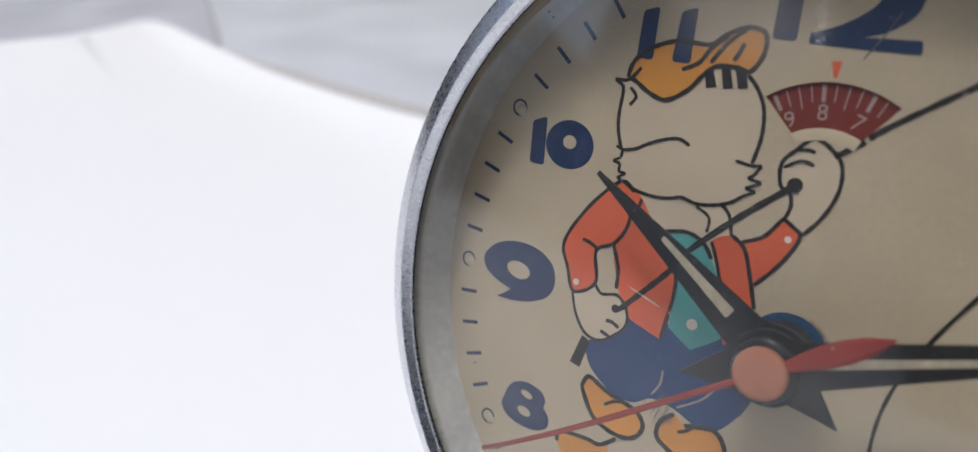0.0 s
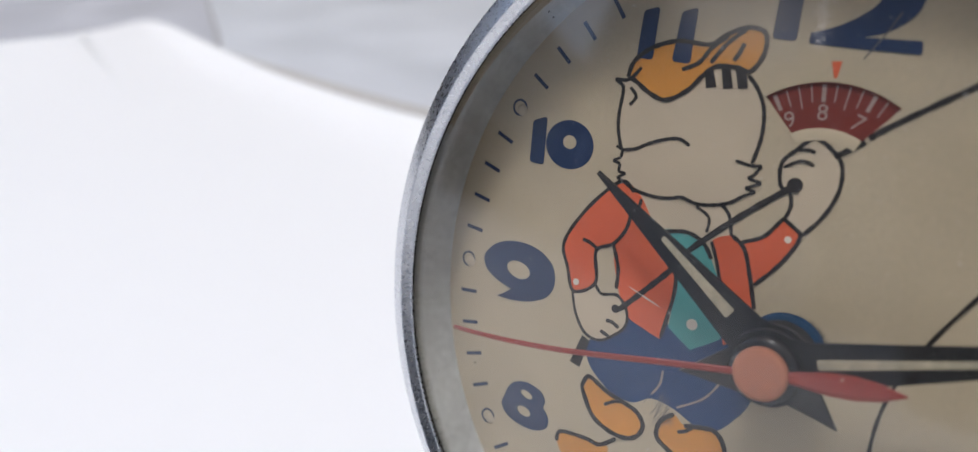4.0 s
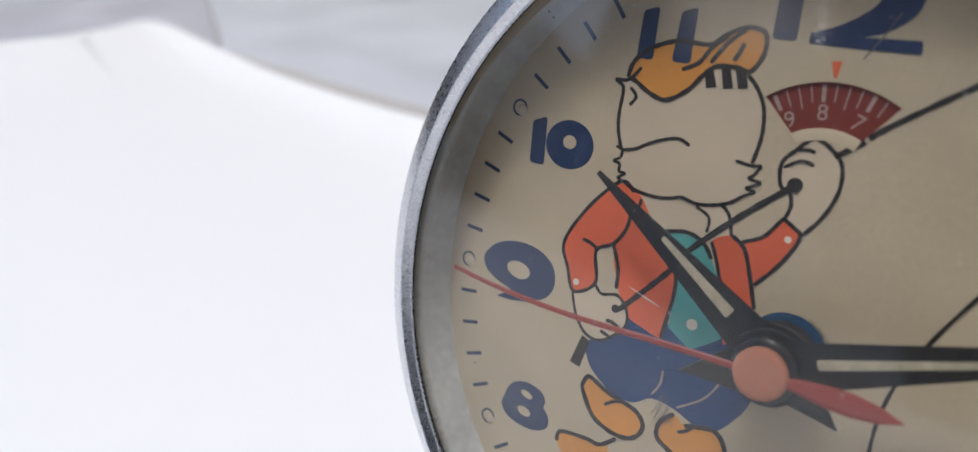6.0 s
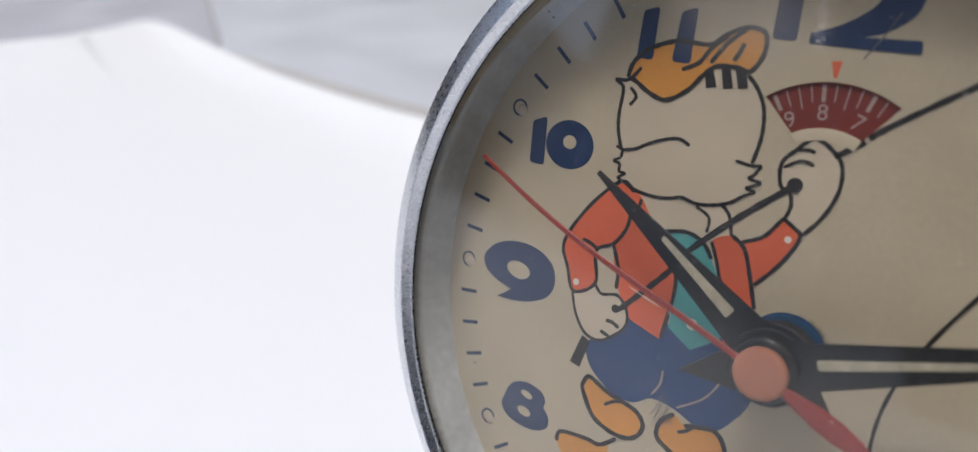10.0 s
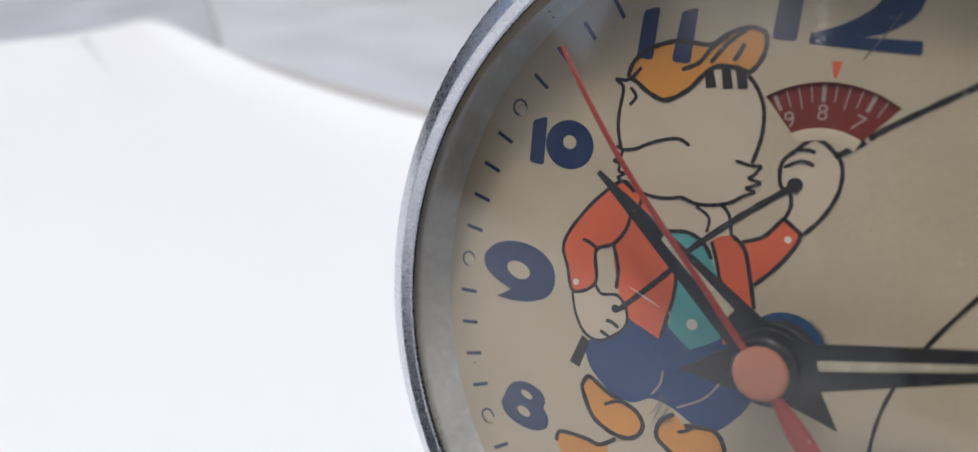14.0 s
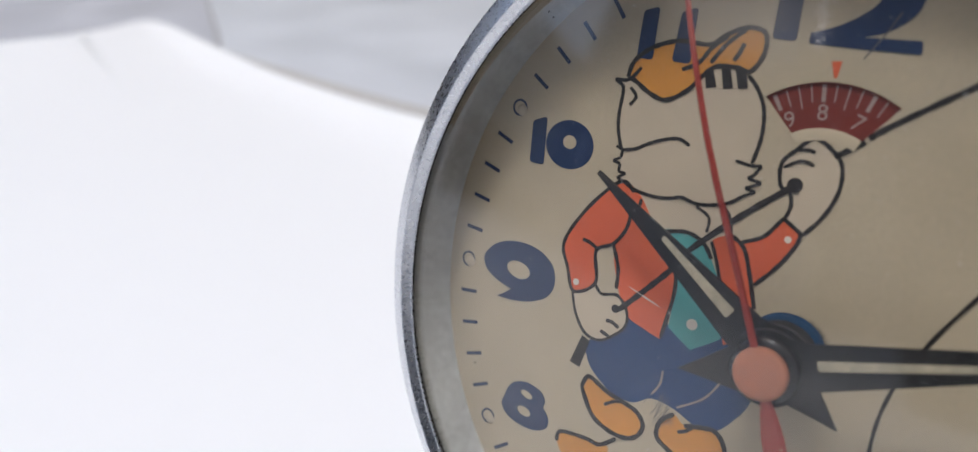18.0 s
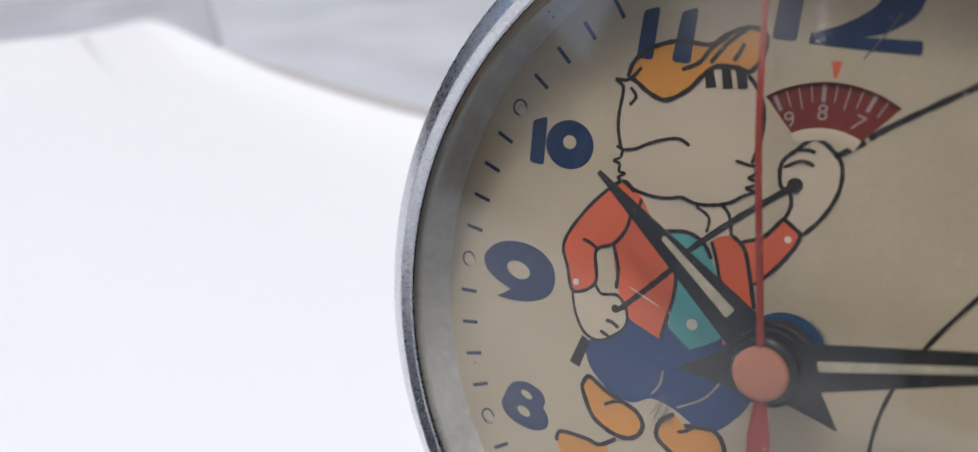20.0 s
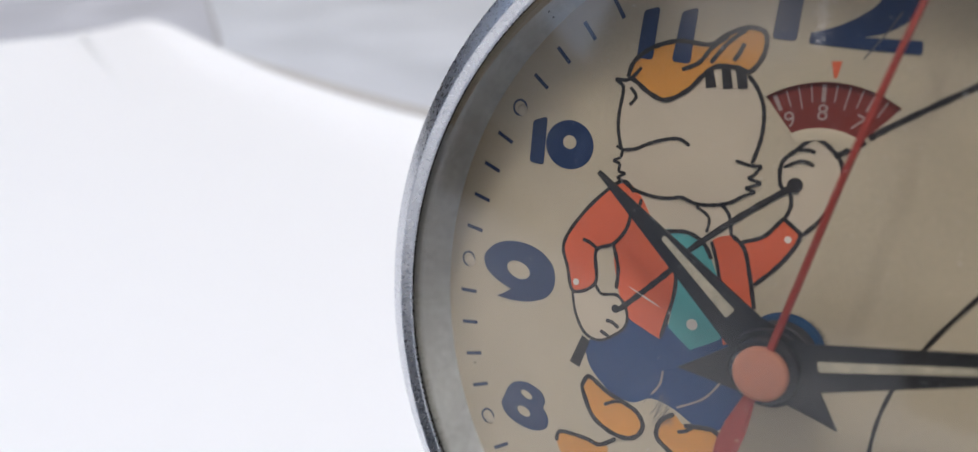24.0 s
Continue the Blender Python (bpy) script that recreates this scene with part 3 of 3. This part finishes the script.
    patch("vest_patch", [(-16.7, 10.3), (-13.7, 11.0), (-11.2, 10.1), (-9.9, 8.1), (-8.2, 4.7), (-7.5, -0.2), (-7.8, -1.1), (-10.5, -3.0), (-10.9, -3.2), (-13.6, -1.5), (-14.0, -0.9), (-13.8, 3.2), (-14.2, 6.3)], TEAL, 3, True)
    stroke("vest_outline", [(-16.7, 10.3), (-13.7, 11.0), (-11.4, 10.2), (-10.1, 8.5)], 0.5, INK, 7)
    patch("lapel_patch", [(-10.4, 10.6), (-8.1, 11.8), (-6.5, 10.8), (-5.5, 7.7), (-4.3, 4.3), (-6.1, 2.6), (-7.0, -1.4), (-7.9, 4.0), (-9.4, 8.3)], RED, 5, True)
    stroke("lapel_outline", [(-10.4, 10.6), (-9.4, 8.3), (-7.9, 4.0)], 0.45, INK, 7)
    stroke("lapel_outline", [(-8.1, 11.8), (-6.5, 10.6), (-5.4, 7.8), (-4.2, 3.9)], 0.5, INK, 7)
    patch("cuff_patch", [(-7.1, 11.3), (-5.8, 11.7), (-4.6, 12.5), (-3.6, 13.7), (-2.8, 14.8), (-0.7, 13.7), (-0.9, 12.5), (-1.7, 10.8), (-2.9, 8.9), (-4.7, 6.7), (-5.7, 9.2)], RED, 5, False)
    stroke("cuff_outline", [(-6.9, 11.3), (-4.6, 12.5), (-3.0, 14.7), (-2.7, 14.9), (-0.9, 13.8), (-0.7, 13.6), (-0.9, 12.5), (-1.7, 10.8), (-2.9, 8.9), (-4.7, 6.7)], 0.46, INK, 7)
    patch("trouser_patch", [(-24.4, -6.2), (-19.7, -1.6), (-15.1, -0.8), (-11.3, -1.3), (-7.2, -0.1), (-3.7, -0.6), (-2.7, -3.8), (-2.7, -7.4), (-4.0, -9.9), (-5.9, -12.2), (-8.2, -12.8), (-11.5, -11.5), (-14.7, -11.1), (-17.1, -12.5), (-19.9, -12.4), (-22.7, -10.7), (-24.3, -8.8)], BLUE, 2, True)
    stroke("pale_fold", [(-13.8, -7.0), (-13.9, -8.8), (-14.8, -10.5)], 0.26, SCALE, 8)
    stroke("pale_fold", [(-6.5, -6.1), (-8.2, -8.8), (-11.3, -11.1)], 0.26, SCALE, 8)
    patch("shoe_patch", [(-24.6, -12.8), (-24.0, -11.3), (-23.2, -11.2), (-20.9, -12.3), (-18.6, -12.9), (-16.4, -13.6), (-15.3, -15.1), (-15.9, -16.8), (-17.6, -17.7), (-20.1, -17.5), (-22.6, -16.2)], ORANGE, 1, True)
    stroke("shoe_outline", [(-24.6, -12.8), (-24.0, -11.3), (-23.2, -11.2), (-20.9, -12.3), (-18.6, -12.9), (-16.4, -13.6), (-15.3, -15.1), (-15.9, -16.8), (-17.6, -17.7), (-20.1, -17.5), (-22.6, -16.2), (-24.6, -12.8)], 0.6, INK, 7)
    stroke("shoe_line", [(-21.0, -14.2), (-19.7, -13.3), (-18.4, -12.9)], 0.45, INK, 7)
    patch("shoe_patch", [(-11.5, -12.1), (-10.0, -13.1), (-8.1, -12.6), (-6.2, -12.4), (-4.9, -13.7), (-4.7, -15.5), (-7.5, -17.1), (-9.9, -17.5), (-12.0, -16.8), (-13.3, -15.8), (-13.3, -14.1), (-12.6, -13.0)], ORANGE, 1, True)
    stroke("shoe_outline", [(-10.0, -13.1), (-8.1, -12.6), (-6.2, -12.4), (-4.9, -13.7), (-4.7, -15.5), (-7.5, -17.1), (-9.9, -17.5), (-12.0, -16.8), (-13.3, -15.8), (-13.3, -14.1), (-12.6, -13.0), (-11.5, -12.1)], 0.6, INK, 7)
    stroke("shoe_line", [(-10.7, -14.2), (-9.7, -13.7), (-8.9, -12.9)], 0.45, INK, 7)
    patch("leaf_patch", [(-26.8, -20.3), (-23.0, -19.9), (-19.7, -19.9), (-20.7, -22.4), (-24.8, -24.4), (-27.3, -21.9)], ORANGE, 1, True)
    stroke("leaf_outline", [(-27.3, -21.9), (-26.8, -20.3), (-23.0, -19.9), (-20.9, -20.0), (-18.7, -18.3)], 0.55, INK, 7)
    stroke("paw_outline", [(-27.7, -0.4), (-26.9, -3.0), (-25.5, -5.1), (-23.9, -5.8), (-22.4, -5.5), (-21.1, -4.5), (-19.9, -3.3), (-19.5, -1.9), (-20.0, -0.3), (-21.4, 0.9), (-23.5, 0.5), (-24.5, 1.4)], 0.38, INK, 7)
    stroke("paw_line", [(-22.4, -2.8), (-21.5, -2.8), (-20.5, -3.3)], 0.5, INK, 7)
    stroke("paw_line", [(-23.0, -4.4), (-21.7, -4.8)], 0.5, INK, 7)
    stroke("sleeve_line", [(-27.2, 7.0), (-26.1, 6.8), (-25.1, 6.3)], 0.5, INK, 7)
    stroke("paw_outline", [(-2.7, 14.9), (-2.3, 16.5), (-2.7, 18.0), (-3.8, 18.6), (-4.1, 21.0), (-2.8, 22.7), (-1.1, 24.2), (0.7, 23.4), (2.1, 21.8), (2.3, 19.0), (1.2, 16.0), (-0.5, 13.6)], 0.44, INK, 7)
    stroke("paw_line", [(-3.8, 20.6), (-2.1, 21.6), (-0.7, 21.3)], 0.38, INK, 7)
    stroke("paw_line", [(-2.9, 22.7), (-1.5, 22.9), (-0.8, 22.7)], 0.38, INK, 7)
    stroke("neck_line", [(-19.9, 13.8), (-20.2, 11.6)], 0.4, INK, 7)
    stroke("neck_line", [(-12.9, 14.3), (-11.2, 13.3), (-11.2, 11.5)], 0.34, INK, 7)
    stroke("neck_line", [(-10.2, 15.3), (-8.9, 14.1), (-8.2, 11.7)], 0.4, INK, 7)
    patch("paw_patch", [(-27.5, -0.6), (-26.7, -3.0), (-25.3, -4.8), (-23.8, -5.6), (-22.4, -5.4), (-21.1, -4.4), (-20.0, -3.1), (-19.7, -2.0), (-20.1, -0.4), (-21.4, 0.7), (-23.5, 0.4), (-24.5, 1.3)], FLESH, 5, True)
    stroke("rod_line", [(-20.9, -1.0), (-17.4, 2.9), (-14.7, 6.1), (-12.8, 9.0), (-7.6, 14.2), (-2.3, 18.8)], 0.72, INK, 8)
    stroke("rod_line", [(1.2, 22.6), (3.9, 24.6)], 0.65, INK, 7)
    stroke("rod_line", [(4.2, 25.0), (5.8, 26.4), (12.7, 31.4), (20.2, 36.3)], 0.62, INK, 7)
    patch("rod_grip", [(-25.5, -5.8), (-24.3, -6.3), (-25.3, -10.3), (-26.8, -9.9)], INK, 6, False)
    stroke("thread_line", [(23.4, 21.8), (17.0, 11.1), (13.8, 5.2), (11.6, -0.3), (10.7, -5.1), (10.7, -9.9), (11.2, -14.0)], 0.42, INK, 7)
    stroke("pale_scuff", [(2.1, 32.9), (2.9, 34.2), (3.7, 35.5), (4.9, 37.9)], 0.15, SCUFF, 11)
    patch("pale_scuff", [(-20.0, 2.5), (-17.6, 1.8), (-15.2, 0.9), (-17.7, 1.6)], PALE, 8, True)
    patch("lapel_patch", [(-7.4, -0.1), (-5.9, -0.9), (-7.0, -1.4)], RED, 4, False)
    rng = random.Random(5)
    hairs = []
    for _ in range(110):
        x, y = rng.gauss(-13.4, 0.65), rng.gauss(-13.3, 0.95)
        l = rng.uniform(0.5, 1.3)
        hairs.append(ribbon([(x, y), (x + l * 0.25, y + l * 0.55), (x + l * 0.45, y + l)], [0.02, 0.05, 0.015], 0.002, 3 * LAYER))
    # short dark strokes outwards from the washer, densest at its upper right
    rim = []
    for _ in range(110):
        a, r0 = radians(rng.gauss(45, 22)), 4.4
        r1 = r0 + abs(rng.gauss(0.0, 0.3)) + 0.2
        b = a + rng.uniform(-0.05, 0.05)
        rim.append(ribbon([(r0 * math.cos(a), r0 * math.sin(a)), (r1 * math.cos(b), r1 * math.sin(b))], [0.05, 0.02], 0.002, 3 * LAYER))
    tagged(part("oil_smudge", joined(*rim), STROKE_GREY, dial), "fine dark strokes round the centre", kind="stuff")
    tagged(part("pencil_shading", joined(*hairs), STROKE_GREY, dial), "soft grey pencil shading", kind="stuff")
    for x, y, r, m in ((-1.92, 12.74, 0.4, PALE), (-27.37, 1.12, 0.45, PALE), (-11.11, -0.03, 0.7, PALE)):
        part("pale_dot", plate(ellipse(x, y, r, r, 16), 0.002, 8 * LAYER), m, dial)
    for x, y, r in ((-2.28, 18.85, 0.85), (-21.3, -0.9, 0.55)):
        part("rod_knob", plate(ellipse(x, y, r, r, 20), 0.002, 9 * LAYER), INK, dial)


def phone_on_added_stand():
    """The black phone that films, on an unseen weighted stand added in place of a hand."""
    phone = tagged(new("smartphone"), "black smartphone held sideways, out of view", "smartphone")
    phone.matrix_world = REST @ Matrix.Translation((0.058, -0.030, 0.007))
    part("phone_body", box(-0.082, 0.082, -0.041, 0.041, -0.004, 0.004, 0.003), PHONE, phone)
    # clamp, pole and base are added, out of view, where a hand would hold
    stand = tagged(new("added_stand"), "unseen black stand added in place of a holding hand", "phone stand")
    grip = phone.matrix_world @ Vector((0.04, 0.0, 0.013))
    stand.location = (grip.x, grip.y, 0.0)
    part("clamp", box(-0.014, 0.014, -0.006, 0.006, grip.z - 0.02, grip.z + 0.02, 0.003), PHONE, stand)
    part("pole", lathe([(0, 8), (5, 8), (5, grip.z * 1000 - 19), (0, grip.z * 1000 - 19)], 24), PHONE, stand)
    part("base_plate", lathe([(0, 0.3), (48, 0.3), (50, 2), (48, 7), (20, 9), (0, 9)], 48), PHONE, stand, "", True)


# ---- pointers ----
def hand_plate(pts, z0, z1):
    """A stamped plate whose upper edge is rounded off."""
    bm = bmesh.new()
    low = [bm.verts.new((p[0] * MM, p[1] * MM, z0 * MM)) for p in pts]
    top = [bm.verts.new((p[0] * MM, p[1] * MM, z1 * MM)) for p in pts]
    n = len(pts)
    face = bm.faces.new(top)
    bm.faces.new(low[::-1])
    for i in range(n):
        bm.faces.new((low[i], low[(i + 1) % n], top[(i + 1) % n], top[i]))
    bmesh.ops.bevel(bm, geom=list(face.edges), offset=0.13 * MM, segments=2, affect="EDGES", clamp_overlap=True)
    bmesh.ops.triangulate(bm, faces=[f for f in bm.faces if len(f.verts) > 4])
    return bm


def pointed_hand(name, reach, half, tail, tail_half, z, slot, off=(0.0, 0.0), tip=0.25):
    """A dark hand with a luminous slot, a round boss and a pointed tail, along +y."""
    boss = 4.3
    a = math.asin(min(half * 1.15 / boss, 1))
    b = math.asin(min(tail_half / boss, 1))
    side = [(tip, reach), (half, boss * math.cos(a) + 1.0)]
    for k in range(25):
        t = a + (math.pi - b - a) * k / 24
        side.append((boss * math.sin(t), boss * math.cos(t)))
    outline = side + [(0, -tail)] + [(-x, y) for x, y in side[::-1]]
    h = part(name, hand_plate(outline, z, z + 0.45), BLACK, clock)
    s0, s1, w0, w1 = slot
    part("lume_strip", plate(softened([(off[0] - w0, s0), (off[0] + w0, s0), (off[1] + w1, s1), (off[1] - w1, s1)], 0.3), z + 0.44, z + 0.50), LUME, h, "cream luminous strip")
    return h


hour_hand = pointed_hand("hour_hand", 29.3, 2.5, 9.4, 2.3, 4.2, (6.75, 18.2, 0.72, 0.33), (0.23, 0.5))
tagged(hour_hand, "black tapered hour hand with cream strip")
minute_hand = pointed_hand("minute_hand", 40.0, 2.5, 10.2, 2.4, 6.4, (5.3, 30.0, 0.57, 0.21), (-0.20, 0.40))
tagged(minute_hand, "black tapered minute hand with cream strip")
part("hub_disc", lathe([(0, 8.45), (3.35, 8.45), (3.55, 8.38), (3.65, 8.2), (3.65, 6.9), (0, 6.9)], 64), POLISHED, minute_hand, "polished black hub disc", True)
part("centre_washer", lathe([(0, 1.0), (4.0, 1.0), (4.45, 0.7), (4.55, 0.002), (0, 0.002)], 48), WASHER, clock, "blue centre washer")
part("arbor", lathe([(0, 9.0), (1.2, 9.0), (1.2, 1.1), (0, 1.1)], 24), STEEL, clock)
part("hub_collar", lathe([(0, 1.05), (3.9, 1.05), (4.0, 1.3), (4.0, 3.9), (3.75, 4.15), (0, 4.15)], 48), RUBBER, clock, "black hub collar")


def second_hand_part():
    """The thin bent sweep with its leaf-shaped tail, along +y."""
    bm = bmesh.new()
    rows = []
    for k in range(25):
        y = -14.0 + 57.6 * k / 24
        h = 9.0 + 0.4 * max(0.0, 1 - abs(y - 20) / 10) if y < 22 else 9.35 - 4.35 * ((y - 22) / 21.6) ** 1.7
        if y < -2:
            s = (y + 14.0) / 12.0
            w = 0.06 + 1.15 * math.sin(math.pi * min(s * 1.02, 1)) ** 0.8 * (1.15 - 0.4 * s) + 0.3 * s
        else:
            w = 0.42 - 0.10 * (y + 2) / 45
        x = 0.040 * (y + 2) if y < -2 else 0.0
        rows.append([bm.verts.new(((x + sx * w) * MM, y * MM, (h + sz) * MM)) for sx, sz in ((-1, 0), (-0.6, 0.16), (0.6, 0.16), (1, 0), (0.6, -0.1), (-0.6, -0.1))])
    for a, b in zip(rows, rows[1:]):
        for i in range(6):
            bm.faces.new((a[i], a[(i + 1) % 6], b[(i + 1) % 6], b[i]))
    bm.faces.new(rows[0])
    bm.faces.new(rows[-1][::-1])
    ob = part("second_hand", bm, HAND_RED, clock, "thin red sweep hand with leaf-shaped tail")
    part("hub_cap", lathe([(0, 9.62), (2.2, 9.6), (2.6, 9.54), (2.82, 9.38), (2.92, 9.1), (2.9, 8.6), (0, 8.6)], 48), CAP_RED, ob, "salmon red domed hub cap", True)
    return ob


second_hand = second_hand_part()

setting()
white_sheet()
phone_on_added_stand()
minute_track()
numerals()
alarm_window()
printed_figure()


# ---- movement ----
def motions():
    def turned(angle):
        return Matrix.Rotation(radians(-angle), 4, "Z")

    # the escapement moves the red hand in small steps
    marks = [(-1, 230.0), (0, 235.7), (5, 264.5), (6, 270.4), (7, 275.4), (10, 292.1), (13, 309.9), (14, 315.1), (17, 332.2), (21, 355.3), (22, 360.5), (23, 365.6), (24, 371.0), (25, 376.5)]

    def sweep(t):
        for (t0, a0), (t1, a1) in zip(marks, marks[1:]):
            if t <= t1:
                return a0 + (a1 - a0) * (t - t0) / (t1 - t0)
        return marks[-1][1]

    beat = 0.3
    rows = [(0.0, turned(sweep(0.0)))]
    k = 0
    while True:
        at = 0.05 + k * beat
        if at + 0.1 > SECONDS:
            break
        rows.append((at, turned(sweep(at - 0.1))))
        rows.append((at + 0.1, turned(sweep(at - 0.1 + beat))))
        k += 1
    rows.append((SECONDS, turned(sweep(SECONDS))))
    walk(second_hand, rows)
    walk(minute_hand, [(0.0, turned(69.9)), (SECONDS, turned(72.2))])
    walk(hour_hand, [(0.0, turned(304.9)), (SECONDS, turned(305.1))])


motions()
